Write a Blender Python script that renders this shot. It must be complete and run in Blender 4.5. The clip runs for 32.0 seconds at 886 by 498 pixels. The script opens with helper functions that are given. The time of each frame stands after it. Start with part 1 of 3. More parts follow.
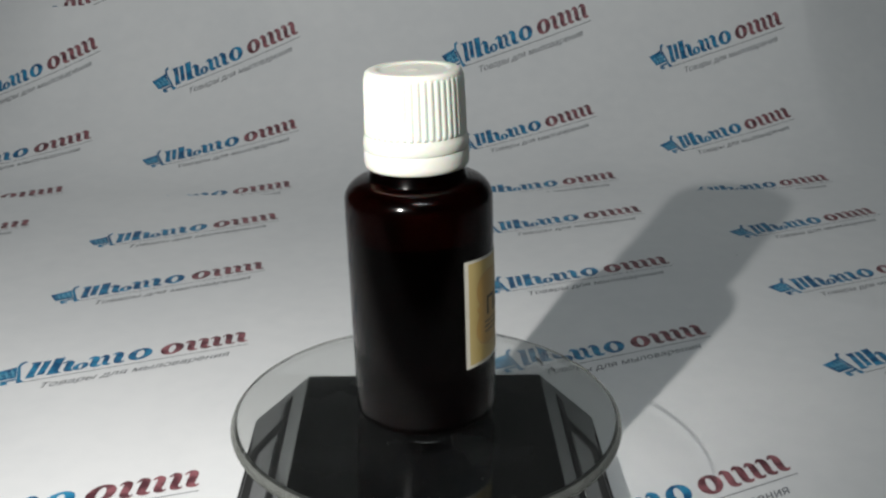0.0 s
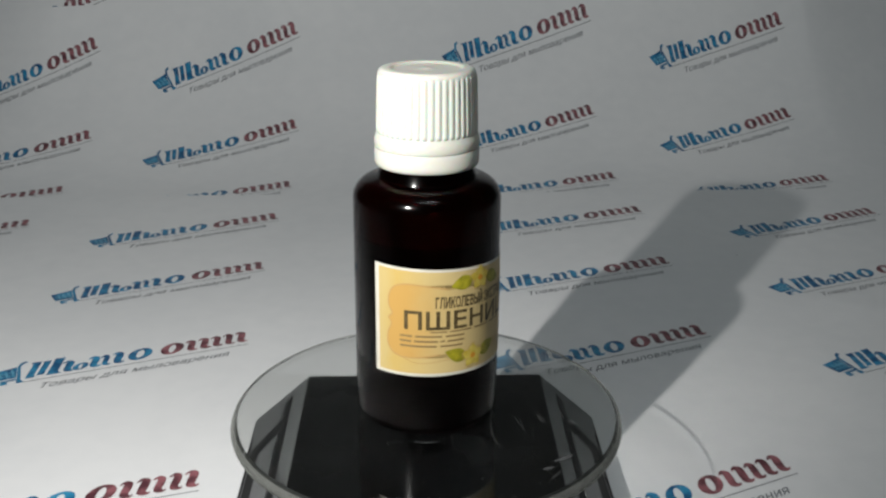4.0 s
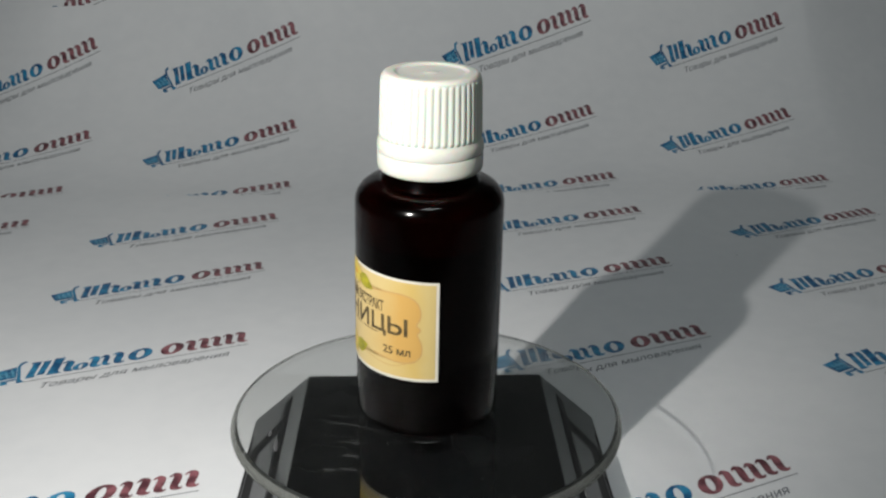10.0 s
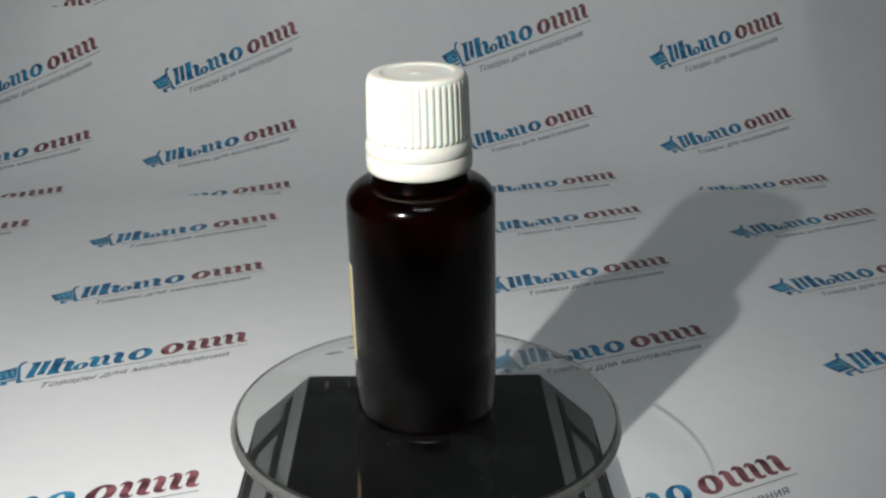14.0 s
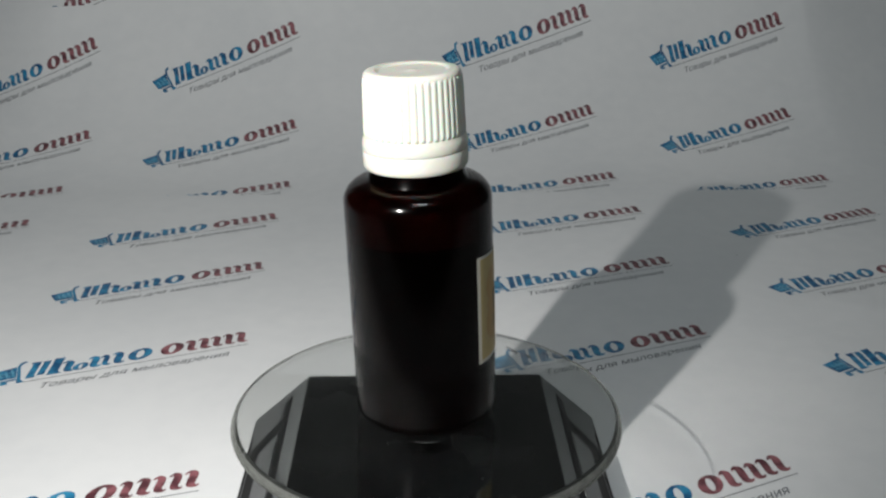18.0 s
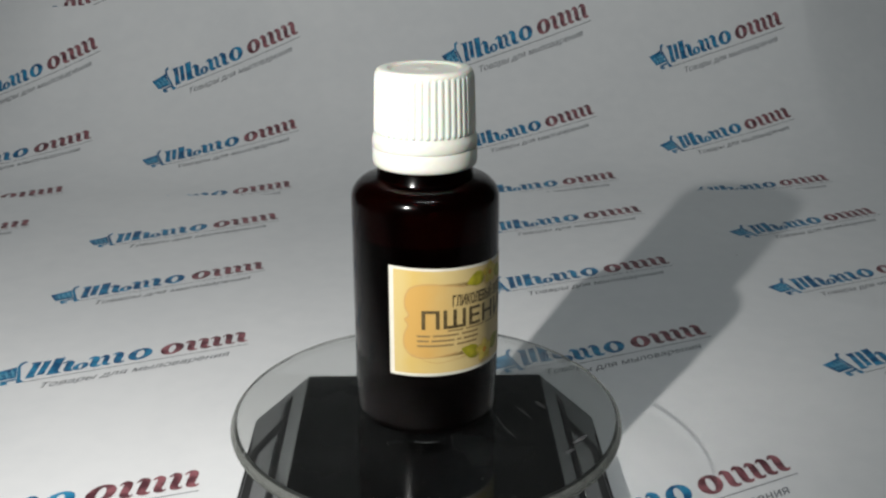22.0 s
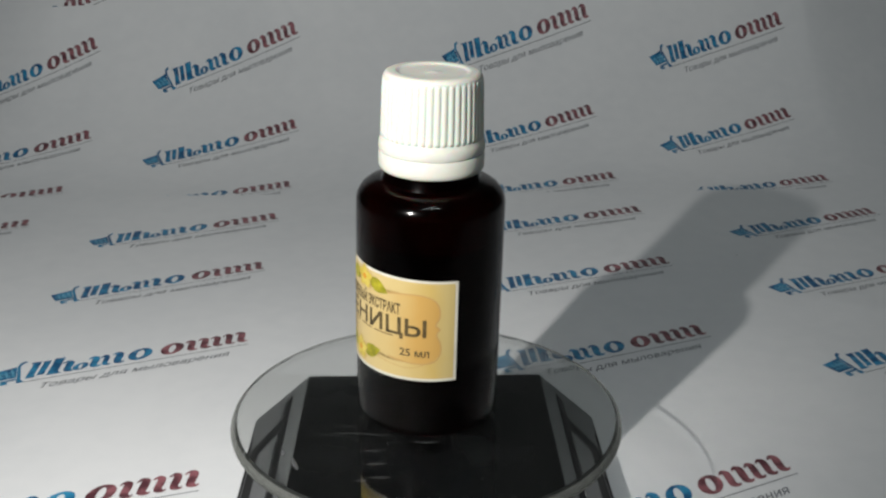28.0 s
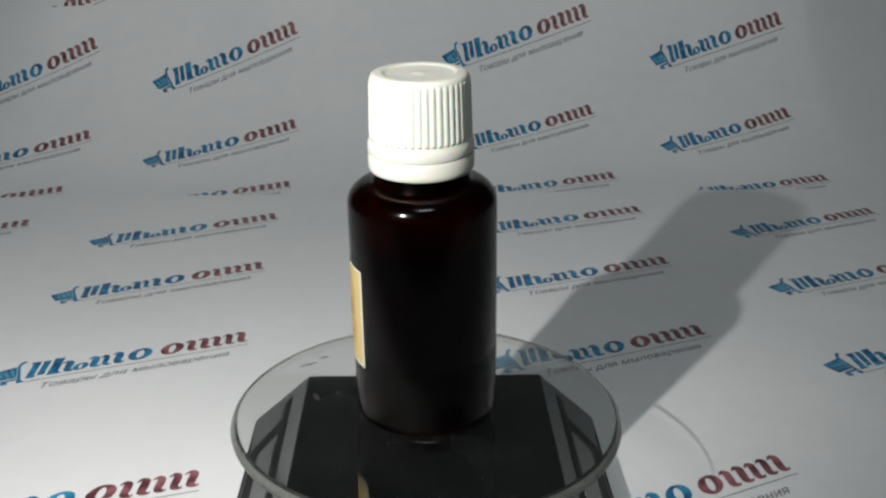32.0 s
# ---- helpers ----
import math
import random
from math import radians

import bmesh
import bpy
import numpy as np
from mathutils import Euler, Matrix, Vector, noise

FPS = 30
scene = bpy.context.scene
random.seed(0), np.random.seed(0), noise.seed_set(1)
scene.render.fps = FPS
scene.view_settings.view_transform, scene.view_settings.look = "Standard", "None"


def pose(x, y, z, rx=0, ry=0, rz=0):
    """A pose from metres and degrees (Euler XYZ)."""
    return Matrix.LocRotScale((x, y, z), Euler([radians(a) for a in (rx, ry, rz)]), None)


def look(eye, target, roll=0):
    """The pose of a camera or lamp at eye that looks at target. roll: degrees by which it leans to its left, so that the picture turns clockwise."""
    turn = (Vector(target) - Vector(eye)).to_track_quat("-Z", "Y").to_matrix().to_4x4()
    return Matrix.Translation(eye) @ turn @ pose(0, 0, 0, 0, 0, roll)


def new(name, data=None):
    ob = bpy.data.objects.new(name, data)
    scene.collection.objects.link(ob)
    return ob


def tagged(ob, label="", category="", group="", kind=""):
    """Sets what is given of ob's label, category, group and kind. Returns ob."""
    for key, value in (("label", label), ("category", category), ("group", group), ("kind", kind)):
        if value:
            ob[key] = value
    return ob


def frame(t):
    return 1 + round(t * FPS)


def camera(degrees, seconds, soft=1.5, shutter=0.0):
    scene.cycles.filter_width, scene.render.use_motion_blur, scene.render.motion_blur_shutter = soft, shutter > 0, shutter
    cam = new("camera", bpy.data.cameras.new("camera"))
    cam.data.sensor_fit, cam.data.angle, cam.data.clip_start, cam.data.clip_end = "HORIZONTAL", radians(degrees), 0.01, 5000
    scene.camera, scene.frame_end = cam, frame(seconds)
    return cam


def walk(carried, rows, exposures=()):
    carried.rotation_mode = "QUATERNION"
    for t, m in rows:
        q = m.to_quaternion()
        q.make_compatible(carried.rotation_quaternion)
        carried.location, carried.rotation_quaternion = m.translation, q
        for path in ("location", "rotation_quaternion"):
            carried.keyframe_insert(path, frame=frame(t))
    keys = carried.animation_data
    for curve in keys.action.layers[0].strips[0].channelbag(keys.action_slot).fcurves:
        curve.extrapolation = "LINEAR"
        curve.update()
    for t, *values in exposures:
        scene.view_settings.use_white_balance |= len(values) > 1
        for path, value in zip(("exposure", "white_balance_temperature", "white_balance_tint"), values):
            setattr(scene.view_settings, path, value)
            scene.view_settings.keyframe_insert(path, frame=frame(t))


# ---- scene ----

# World: the turntable's axis stands at x = y = 0, the paper on the table is z = 0.
cam = camera(45.34, 32.0, soft=2.4)
EYE = Vector((0.0038, -0.2252, 0.168))
VIEW = look(EYE, EYE + Vector((0, math.cos(radians(20.78)), -math.sin(radians(20.78)))), 0.17)
# the clip's camera dims a little while the bright label faces it
walk(cam, [(0.0, VIEW), (32.0, VIEW)], [(0.0, 0.12), (2.0, 0.05), (3.5, -0.01), (6.0, -0.08), (9.0, -0.07), (11.0, -0.03), (14.0, 0.05), (18.0, 0.12), (20.0, 0.11), (22.0, 0.05),
                                        (24.0, -0.06), (28.0, -0.08), (31.0, 0.02), (32.0, 0.03)])

# ---- light ----
PERIOD, PHASE = 18.72, 2.6
world = bpy.data.worlds.new("room_air")
world.use_nodes = True
world.node_tree.nodes["Background"].inputs[0].default_value = (0.9, 0.95, 1.0, 1)
world.node_tree.nodes["Background"].inputs[1].default_value = 0.02
scene.world = world

lamp_data = bpy.data.lights.new("lamp_bulb", "SPOT")
lamp_data.energy, lamp_data.shadow_soft_size, lamp_data.color = 3.28, 0.0020, (1.0, 0.985, 0.945)
lamp_data.spot_size, lamp_data.spot_blend = radians(102), 1.0
lamp = new("lamp_bulb", lamp_data)
lamp.matrix_world = look((-0.0895, -0.1600, 0.1925), (-0.062, 0.21, 0.02))

tube_data = bpy.data.lights.new("ceiling_tube", "AREA")
tube_data.shape, tube_data.size, tube_data.size_y = "RECTANGLE", 0.55, 0.3
tube_data.energy, tube_data.color = 5.9, (0.89, 0.985, 1.0)
tube = new("ceiling_tube", tube_data)
tube.matrix_world = look((0.05, -0.75, 1.62), (0.05, -0.2, 0.0))


# ---- materials ----
def shader(name, color, rough=0.5, metal=0.0, spec=0.5, transmission=0.0, ior=1.45, coat=0.0):
    m = bpy.data.materials.new(name)
    m.use_nodes = True
    b = m.node_tree.nodes["Principled BSDF"]
    b.inputs["Base Color"].default_value = (*color, 1)
    b.inputs["Roughness"].default_value = rough
    b.inputs["Metallic"].default_value = metal
    b.inputs["Specular IOR Level"].default_value = spec
    b.inputs["Transmission Weight"].default_value = transmission
    b.inputs["IOR"].default_value = ior
    b.inputs["Coat Weight"].default_value = coat
    return m


def node(m, kind, **values):
    n = m.node_tree.nodes.new(kind)
    for key, value in values.items():
        n.inputs[key].default_value = value
    return n


def link(m, a, out, b, into):
    m.node_tree.links.new(a.outputs[out], b.inputs[into])


def vary(m, dark, light, scale, detail=4.0, low=0.35, high=0.65, bump=0.0, bump_scale=None, rough=None):
    """Two-scale colour variation between dark and light, with fine relief."""
    b = m.node_tree.nodes["Principled BSDF"]
    place = node(m, "ShaderNodeTexCoord")
    coarse = node(m, "ShaderNodeTexNoise", Scale=scale, Detail=detail)
    fine = node(m, "ShaderNodeTexNoise", Scale=scale * 14, Detail=3.0)
    add = m.node_tree.nodes.new("ShaderNodeMath")
    add.operation = "MULTIPLY_ADD"
    add.inputs[1].default_value = 0.35
    ramp = m.node_tree.nodes.new("ShaderNodeValToRGB")
    ramp.color_ramp.elements[0].position, ramp.color_ramp.elements[0].color = low, (*dark, 1)
    ramp.color_ramp.elements[1].position, ramp.color_ramp.elements[1].color = high, (*light, 1)
    link(m, place, "Object", coarse, "Vector")
    link(m, place, "Object", fine, "Vector")
    link(m, fine, "Fac", add, 0)
    m.node_tree.links.new(coarse.outputs["Fac"], add.inputs[2])
    sub = m.node_tree.nodes.new("ShaderNodeMath")
    sub.operation = "SUBTRACT"
    sub.inputs[1].default_value = 0.175
    link(m, add, 0, sub, 0)
    link(m, sub, 0, ramp, "Fac")
    link(m, ramp, "Color", b, "Base Color")
    if bump:
        relief = node(m, "ShaderNodeTexNoise", Scale=bump_scale or scale * 10, Detail=5.0)
        bm_node = node(m, "ShaderNodeBump", Strength=bump, Distance=0.0006)
        link(m, place, "Object", relief, "Vector")
        link(m, relief, "Fac", bm_node, "Height")
        link(m, bm_node, "Normal", b, "Normal")
    if rough:
        spread = node(m, "ShaderNodeMapRange")
        spread.inputs["To Min"].default_value, spread.inputs["To Max"].default_value = rough
        link(m, coarse, "Fac", spread, "Value")
        link(m, spread, "Result", b, "Roughness")
    return m


PAPER = vary(shader("paper", (0.8, 0.8, 0.8), 0.6, spec=0.3), (0.77, 0.775, 0.79), (0.83, 0.83, 0.84), 9, bump=0.12, bump_scale=38, rough=(0.5, 0.68))
PRINT_BLUE = vary(shader("print_blue", (0.02, 0.25, 0.5), 0.46, spec=0.35), (0.008, 0.085, 0.21), (0.035, 0.27, 0.48), 230, low=0.40, high=0.62)
PRINT_ICON = vary(shader("print_icon_blue", (0.02, 0.25, 0.5), 0.45), (0.08, 0.33, 0.52), (0.20, 0.50, 0.68), 420, low=0.42, high=0.58)
PRINT_RED = vary(shader("print_red", (0.3, 0.05, 0.09), 0.50, spec=0.55), (0.10, 0.030, 0.040), (0.33, 0.120, 0.140), 230, low=0.40, high=0.62)
PRINT_GREY = vary(shader("print_grey", (0.2, 0.2, 0.22), 0.5), (0.11, 0.115, 0.13), (0.22, 0.23, 0.26), 300)
CAP_WHITE = vary(shader("cap_plastic", (0.85, 0.84, 0.78), 0.38, spec=0.4), (0.67, 0.66, 0.595), (0.71, 0.70, 0.635), 60, bump=0.03, bump_scale=900)
CAP_WHITE.node_tree.nodes["Principled BSDF"].inputs["Subsurface Weight"].default_value = 0.35
CAP_WHITE.node_tree.nodes["Principled BSDF"].inputs["Subsurface Scale"].default_value = 0.002
# cap plastic coloured darker, to paint the shade down in the groove
CAP_GROOVE_SHADE = shader("cap_groove_shade", (0.45, 0.43, 0.38), 0.6)
AMBER = shader("amber_glass", (0.22, 0.06, 0.05), 0.13, transmission=1.0, ior=1.265)
LIQUID = vary(shader("dark_liquid", (0.004, 0.002, 0.002), 0.4, spec=0.0), (0.002, 0.0012, 0.0012), (0.005, 0.002, 0.002), 30)
FILM_RED = vary(shader("dark_red_film", (0.02, 0.003, 0.003), 0.5, spec=0.0), (0.006, 0.0012, 0.0014), (0.016, 0.003, 0.003), 60)
PLATE_GLASS = shader("clear_glass", (0.98, 0.985, 0.98), 0.015, spec=0.5, transmission=1.0, ior=1.58)
film = node(PLATE_GLASS, "ShaderNodeBsdfDiffuse", Color=(0.7, 0.72, 0.72, 1))
haze = node(PLATE_GLASS, "ShaderNodeMixShader", Fac=0.001)
PLATE_GLASS.node_tree.links.new(PLATE_GLASS.node_tree.nodes["Principled BSDF"].outputs[0], haze.inputs[1])
link(PLATE_GLASS, film, 0, haze, 2)
link(PLATE_GLASS, haze, 0, PLATE_GLASS.node_tree.nodes["Material Output"], "Surface")


def see_through(m, share, glow=None):
    """Lets a share of the light straight through m, and some of it diffusely if glow is given."""
    tree, solid = m.node_tree, m.node_tree.nodes["Principled BSDF"]
    body = solid
    if glow:
        soft_light = node(m, "ShaderNodeBsdfTranslucent", Color=(*glow, 1))
        both = node(m, "ShaderNodeMixShader", Fac=0.5)
        tree.links.new(solid.outputs[0], both.inputs[1])
        link(m, soft_light, 0, both, 2)
        body = both
    clear = node(m, "ShaderNodeBsdfTransparent")
    mix = node(m, "ShaderNodeMixShader", Fac=share)
    tree.links.new(body.outputs[0], mix.inputs[1])
    link(m, clear, 0, mix, 2)
    link(m, mix, 0, tree.nodes["Material Output"], "Surface")
    return m


EDGE_GLASS = see_through(shader("ground_glass_edge", (0.30, 0.31, 0.295), 0.6), 0.52, (0.36, 0.37, 0.35))
EDGE_WALL = see_through(vary(shader("ground_glass_wall", (0.3, 0.31, 0.29), 0.6), (0.23, 0.24, 0.225), (0.31, 0.32, 0.30), 300), 0.50, (0.36, 0.37, 0.35))
TINT_SHEET = shader("tint_sheet", (0.9, 0.9, 0.9), 0.5)
tint = node(TINT_SHEET, "ShaderNodeBsdfTransparent", Color=(0.905, 0.91, 0.905, 1))
link(TINT_SHEET, tint, 0, TINT_SHEET.node_tree.nodes["Material Output"], "Surface")
# the rim corner's dark internal reflection, painted as a dark colour on clear glass
EDGE_DARK_REFLECTION = see_through(vary(shader("corner_dark_reflection", (0.06, 0.063, 0.06), 0.5, spec=0.1), (0.025, 0.027, 0.026), (0.045, 0.048, 0.046), 300), 0.28)
BLACK_GLOSS = vary(shader("black_plastic", (0.012, 0.013, 0.014), 0.2, spec=0.12), (0.003, 0.0032, 0.0034), (0.006, 0.0064, 0.0066), 40, bump=0.004, rough=(0.22, 0.32))
BLACK_MATT = vary(shader("black_groove", (0.01, 0.01, 0.01), 0.5, spec=0.12), (0.003, 0.003, 0.0034), (0.007, 0.007, 0.0075), 60)
SILVER = vary(shader("silver_plastic", (0.42, 0.43, 0.44), 0.35, metal=0.3), (0.095, 0.098, 0.102), (0.135, 0.139, 0.143), 50, rough=(0.28, 0.42))
CLEAR_HUB = shader("clear_plastic", (0.75, 0.76, 0.78), 0.08, transmission=1.0, ior=1.5)
LABEL_WHITE = vary(shader("label_paper", (0.8, 0.78, 0.7), 0.45), (0.62, 0.585, 0.50), (0.69, 0.655, 0.57), 200)
LABEL_SWIRL = shader("label_swirl", (0.50, 0.31, 0.115), 0.45)


def across_label(m, stops):
    """Colours m by the distance round the bottle from the label's middle: stops of (0 to 1, colour)."""
    b = m.node_tree.nodes["Principled BSDF"]
    place = node(m, "ShaderNodeTexCoord")
    spin = node(m, "ShaderNodeVectorRotate", Angle=radians(-25.2))
    spin.rotation_type = "Z_AXIS"
    split = node(m, "ShaderNodeSeparateXYZ")
    angle = node(m, "ShaderNodeMath")
    angle.operation = "ARCTAN2"
    size = node(m, "ShaderNodeMath")
    size.operation = "ABSOLUTE"
    reach = node(m, "ShaderNodeMapRange")
    reach.inputs["From Max"].default_value = 1.4775
    cloud = node(m, "ShaderNodeTexNoise", Scale=220.0, Detail=3.0)
    shift = node(m, "ShaderNodeMath")
    shift.operation = "MULTIPLY_ADD"
    shift.inputs[1].default_value = 0.22
    ramp = node(m, "ShaderNodeValToRGB")
    for at, color in stops[1:-1]:
        ramp.color_ramp.elements.new(at).color = (*color, 1)
    ramp.color_ramp.elements[0].color = (*stops[0][1], 1)
    ramp.color_ramp.elements[-1].color = (*stops[-1][1], 1)
    link(m, place, "Object", spin, "Vector")
    link(m, place, "Object", cloud, "Vector")
    link(m, spin, "Vector", split, "Vector")
    link(m, split, "Y", angle, 0)
    link(m, split, "X", angle, 1)
    link(m, angle, 0, size, 0)
    link(m, size, 0, reach, "Value")
    link(m, cloud, "Fac", shift, 0)
    link(m, reach, "Result", shift, 2)
    link(m, shift, 0, ramp, "Fac")
    link(m, ramp, "Color", b, "Base Color")
    return m


LABEL_PRINT = across_label(shader("label_print", (0.8, 0.6, 0.25), 0.42), ((0.0, (0.585, 0.46, 0.225)), (0.6, (0.585, 0.445, 0.19)), (0.85, (0.57, 0.405, 0.13)), (1.0, (0.565, 0.435, 0.18))))
LABEL_PEACH = across_label(shader("label_peach", (0.76, 0.50, 0.20), 0.45), ((0.0, (0.585, 0.455, 0.215)), (0.45, (0.57, 0.42, 0.175)), (0.75, (0.56, 0.335, 0.095)), (1.0, (0.55, 0.325, 0.09))))
LABEL_DARK = vary(shader("label_lettering", (0.05, 0.04, 0.015), 0.5), (0.055, 0.038, 0.015), (0.12, 0.085, 0.035), 500)
LABEL_BROWN = shader("label_small_print", (0.25, 0.17, 0.07), 0.5)
LEAF = vary(shader("label_leaf", (0.35, 0.36, 0.02), 0.45), (0.22, 0.205, 0.010), (0.42, 0.37, 0.02), 500)
PETAL = vary(shader("label_petal", (0.8, 0.62, 0.06), 0.45), (0.52, 0.38, 0.035), (0.68, 0.55, 0.12), 600)
PETAL_HEART = shader("label_flower_heart", (0.62, 0.27, 0.02), 0.45)
DUST = see_through(shader("smudge_film", (0.42, 0.42, 0.42), 0.9), 0.965)
STREAK = see_through(shader("scratched_film", (0.42, 0.43, 0.43), 0.6), 0.88)
SMEAR = see_through(shader("grey_smear", (0.12, 0.12, 0.125), 0.8), 0.40)
SPECK = shader("dark_speck", (0.03, 0.03, 0.03), 0.8)
WOOD = vary(shader("table_wood", (0.3, 0.2, 0.12), 0.45), (0.035, 0.024, 0.016), (0.07, 0.048, 0.03), 6)
WALL = vary(shader("wall_paint", (0.5, 0.49, 0.46), 0.8), (0.42, 0.42, 0.40), (0.50, 0.495, 0.475), 2)
CARPET = vary(shader("floor_covering", (0.2, 0.17, 0.14), 0.8), (0.06, 0.05, 0.04), (0.10, 0.08, 0.07), 8)


# ---- mesh helpers ----
def finish(name, bm, material, parent=None, label="", smooth=None):
    me = bpy.data.meshes.new(name)
    bm.normal_update()
    bm.to_mesh(me)
    bm.free()
    me.materials.append(material)
    if smooth is not None:
        me.shade_smooth()
        me.set_sharp_from_angle(angle=radians(smooth))
    ob = new(name, me)
    ob.parent = parent
    if label:
        tagged(ob, label)
    return ob


def part(name, bm, material, parent, label="", smooth=None):
    """Link a bmesh as one mesh object under a thing or a part."""
    return finish(name, bm, material, parent, label, smooth)


def lathe(profile, steps=96):
    """A solid of revolution round z, from a closed or axis-to-axis profile of (radius, height)."""
    bm = bmesh.new()
    rings = []
    for r, z in profile:
        if r < 1e-7:
            rings.append([bm.verts.new((0, 0, z))])
        else:
            rings.append([bm.verts.new((r * math.cos(2 * math.pi * i / steps), r * math.sin(2 * math.pi * i / steps), z)) for i in range(steps)])
    for a, b in zip(rings, rings[1:]):
        for i in range(steps):
            j = (i + 1) % steps
            if len(a) == 1 and len(b) == 1:
                continue
            if len(a) == 1:
                bm.faces.new((a[0], b[j], b[i]))
            elif len(b) == 1:
                bm.faces.new((a[i], a[j], b[0]))
            else:
                bm.faces.new((a[i], a[j], b[j], b[i]))
    bmesh.ops.recalc_face_normals(bm, faces=bm.faces)
    return bm


def box(x0, y0, z0, x1, y1, z1, bevel=0.0, segments=2):
    bm = bmesh.new()
    bmesh.ops.create_cube(bm, size=1, matrix=Matrix.LocRotScale(((x0 + x1) / 2, (y0 + y1) / 2, (z0 + z1) / 2), None, (x1 - x0, y1 - y0, z1 - z0)))
    if bevel:
        bmesh.ops.bevel(bm, geom=bm.edges[:], offset=bevel, segments=segments, profile=0.5, affect="EDGES")
    return bm


def hull_solid(low, high):
    """A solid between two rings of points of the same length."""
    bm = bmesh.new()
    a = [bm.verts.new(p) for p in low]
    b = [bm.verts.new(p) for p in high]
    n = len(a)
    bm.faces.new(a[::-1])
    bm.faces.new(b)
    for i in range(n):
        bm.faces.new((a[i], a[(i + 1) % n], b[(i + 1) % n], b[i]))
    bmesh.ops.recalc_face_normals(bm, faces=bm.faces)
    return bm


def arc(cx, cz, r, a0, a1, n):
    return [(cx + r * math.cos(radians(a0 + (a1 - a0) * i / n)), cz + r * math.sin(radians(a0 + (a1 - a0) * i / n))) for i in range(n + 1)]


# ---- the printed paper backdrop: a floor sheet, and sheets that sweep up behind it ----
SWEEP_START, SWEEP_RADIUS, SKEW = 0.26, 0.17, 0.045
SIZE = 1.0839  # the paper is drawn on a plan of this scale


def to_world(x, y, z):
    return Vector((SIZE * x - 0.0003, SIZE * y + 0.0189, SIZE * z))


def on_wall_sheet(u, v, lift=0.0):
    """The place of (u, v) on the sheet that sweeps up; v runs along the paper."""
    if v <= SWEEP_START:
        return to_world(u, v + SKEW * u, lift)
    a = min((v - SWEEP_START) / SWEEP_RADIUS, radians(78))
    rest = v - SWEEP_START - SWEEP_RADIUS * a
    y = SWEEP_START + SWEEP_RADIUS * math.sin(a) + rest * math.cos(a)
    z = SWEEP_RADIUS * (1 - math.cos(a)) + rest * math.sin(a)
    # both ends of the sheet bend away to the back
    away = min(1.0, (v - SWEEP_START) / 0.10) * (0.40 * (math.hypot(max(u - 0.212, 0.0), 0.006) - 0.006) + 0.42 * (math.hypot(max(-0.212 - u, 0.0), 0.020) - 0.020))
    return to_world(u, y - lift * math.sin(a) + SKEW * u + away, z + lift * math.cos(a))


def sheet(name, place, u0, u1, v0, v1, nu, nv, thick, label, edge=lambda u: 0.0):
    """A sheet of paper with thickness, laid by place(u, v, lift); edge(u) shifts its far edge."""
    bm = bmesh.new()
    top, low = [], []
    for j in range(nv + 1):
        rows_t, rows_l = [], []
        for i in range(nu + 1):
            u = u0 + (u1 - u0) * i / nu
            v = v0 + (v1 + edge(u) - v0) * j / nv
            rows_t.append(bm.verts.new(place(u, v, 0.0)))
            rows_l.append(bm.verts.new(place(u, v, -thick)))
        top.append(rows_t)
        low.append(rows_l)
    for j in range(nv):
        for i in range(nu):
            bm.faces.new((top[j][i], top[j][i + 1], top[j + 1][i + 1], top[j + 1][i]))
            bm.faces.new((low[j][i], low[j + 1][i], low[j + 1][i + 1], low[j][i + 1]))
    for j in range(nv):
        bm.faces.new((top[j][0], top[j + 1][0], low[j + 1][0], low[j][0]))
        bm.faces.new((top[j][nu], low[j][nu], low[j + 1][nu], top[j + 1][nu]))
    for i in range(nu):
        bm.faces.new((top[0][i], low[0][i], low[0][i + 1], top[0][i + 1]))
        bm.faces.new((top[nv][i], top[nv][i + 1], low[nv][i + 1], low[nv][i]))
    ob = finish(name, bm, PAPER, None, "", 40)
    return tagged(ob, label, "paper sheet", "printed paper backdrop")


FLOOR_TOP = 0.0010


def on_floor_sheet(u, v, lift=0.0):
    # the far edge of the flat sheet lifts by half a millimetre
    rise = 0.0006 * max(0.0, (v - 0.20) / 0.055) ** 2
    # a shallow buckle in the sheet
    rise += 0.0007 * math.exp(-((u - 0.153) / 0.013) ** 2 - ((v - 0.118) / 0.011) ** 2)
    return to_world(u, v + SKEW * u, FLOOR_TOP / SIZE + rise + lift)


floor_paper = sheet("paper_sheet", on_floor_sheet, -0.45, 0.45, -0.200, 0.2545, 220, 160, 0.0002, "white printed paper sheet lying flat on the table")
wall_paper = sheet("paper_sheet", on_wall_sheet, -0.45, 0.45, 0.20, 0.4210, 300, 90, 0.0002, "white printed paper sheet curving up behind the turntable",
                   edge=lambda u: 0.053 * (u + 0.183) if u < -0.16 else 0.0012 + 0.9 * min(u + 0.16, 0.12))
back_paper = sheet("paper_sheet", lambda u, v, lift=0.0: on_wall_sheet(u, v, lift - 0.0012), -0.45, 0.45, 0.36, 0.635, 40, 80, 0.0002, "white printed paper sheet hanging behind the curved sheet")


# the printed mark: plain slanted strokes and rings, a basket-like patch, a rule and a line of words
SLANT = 0.30


def strips(bm, rings):
    """Faces between two lists of points of the same length."""
    a = [bm.verts.new((x, y, 0)) for x, y in rings[0]]
    b = [bm.verts.new((x, y, 0)) for x, y in rings[1]]
    for i in range(len(a) - 1):
        bm.faces.new((a[i], a[i + 1], b[i + 1], b[i]))


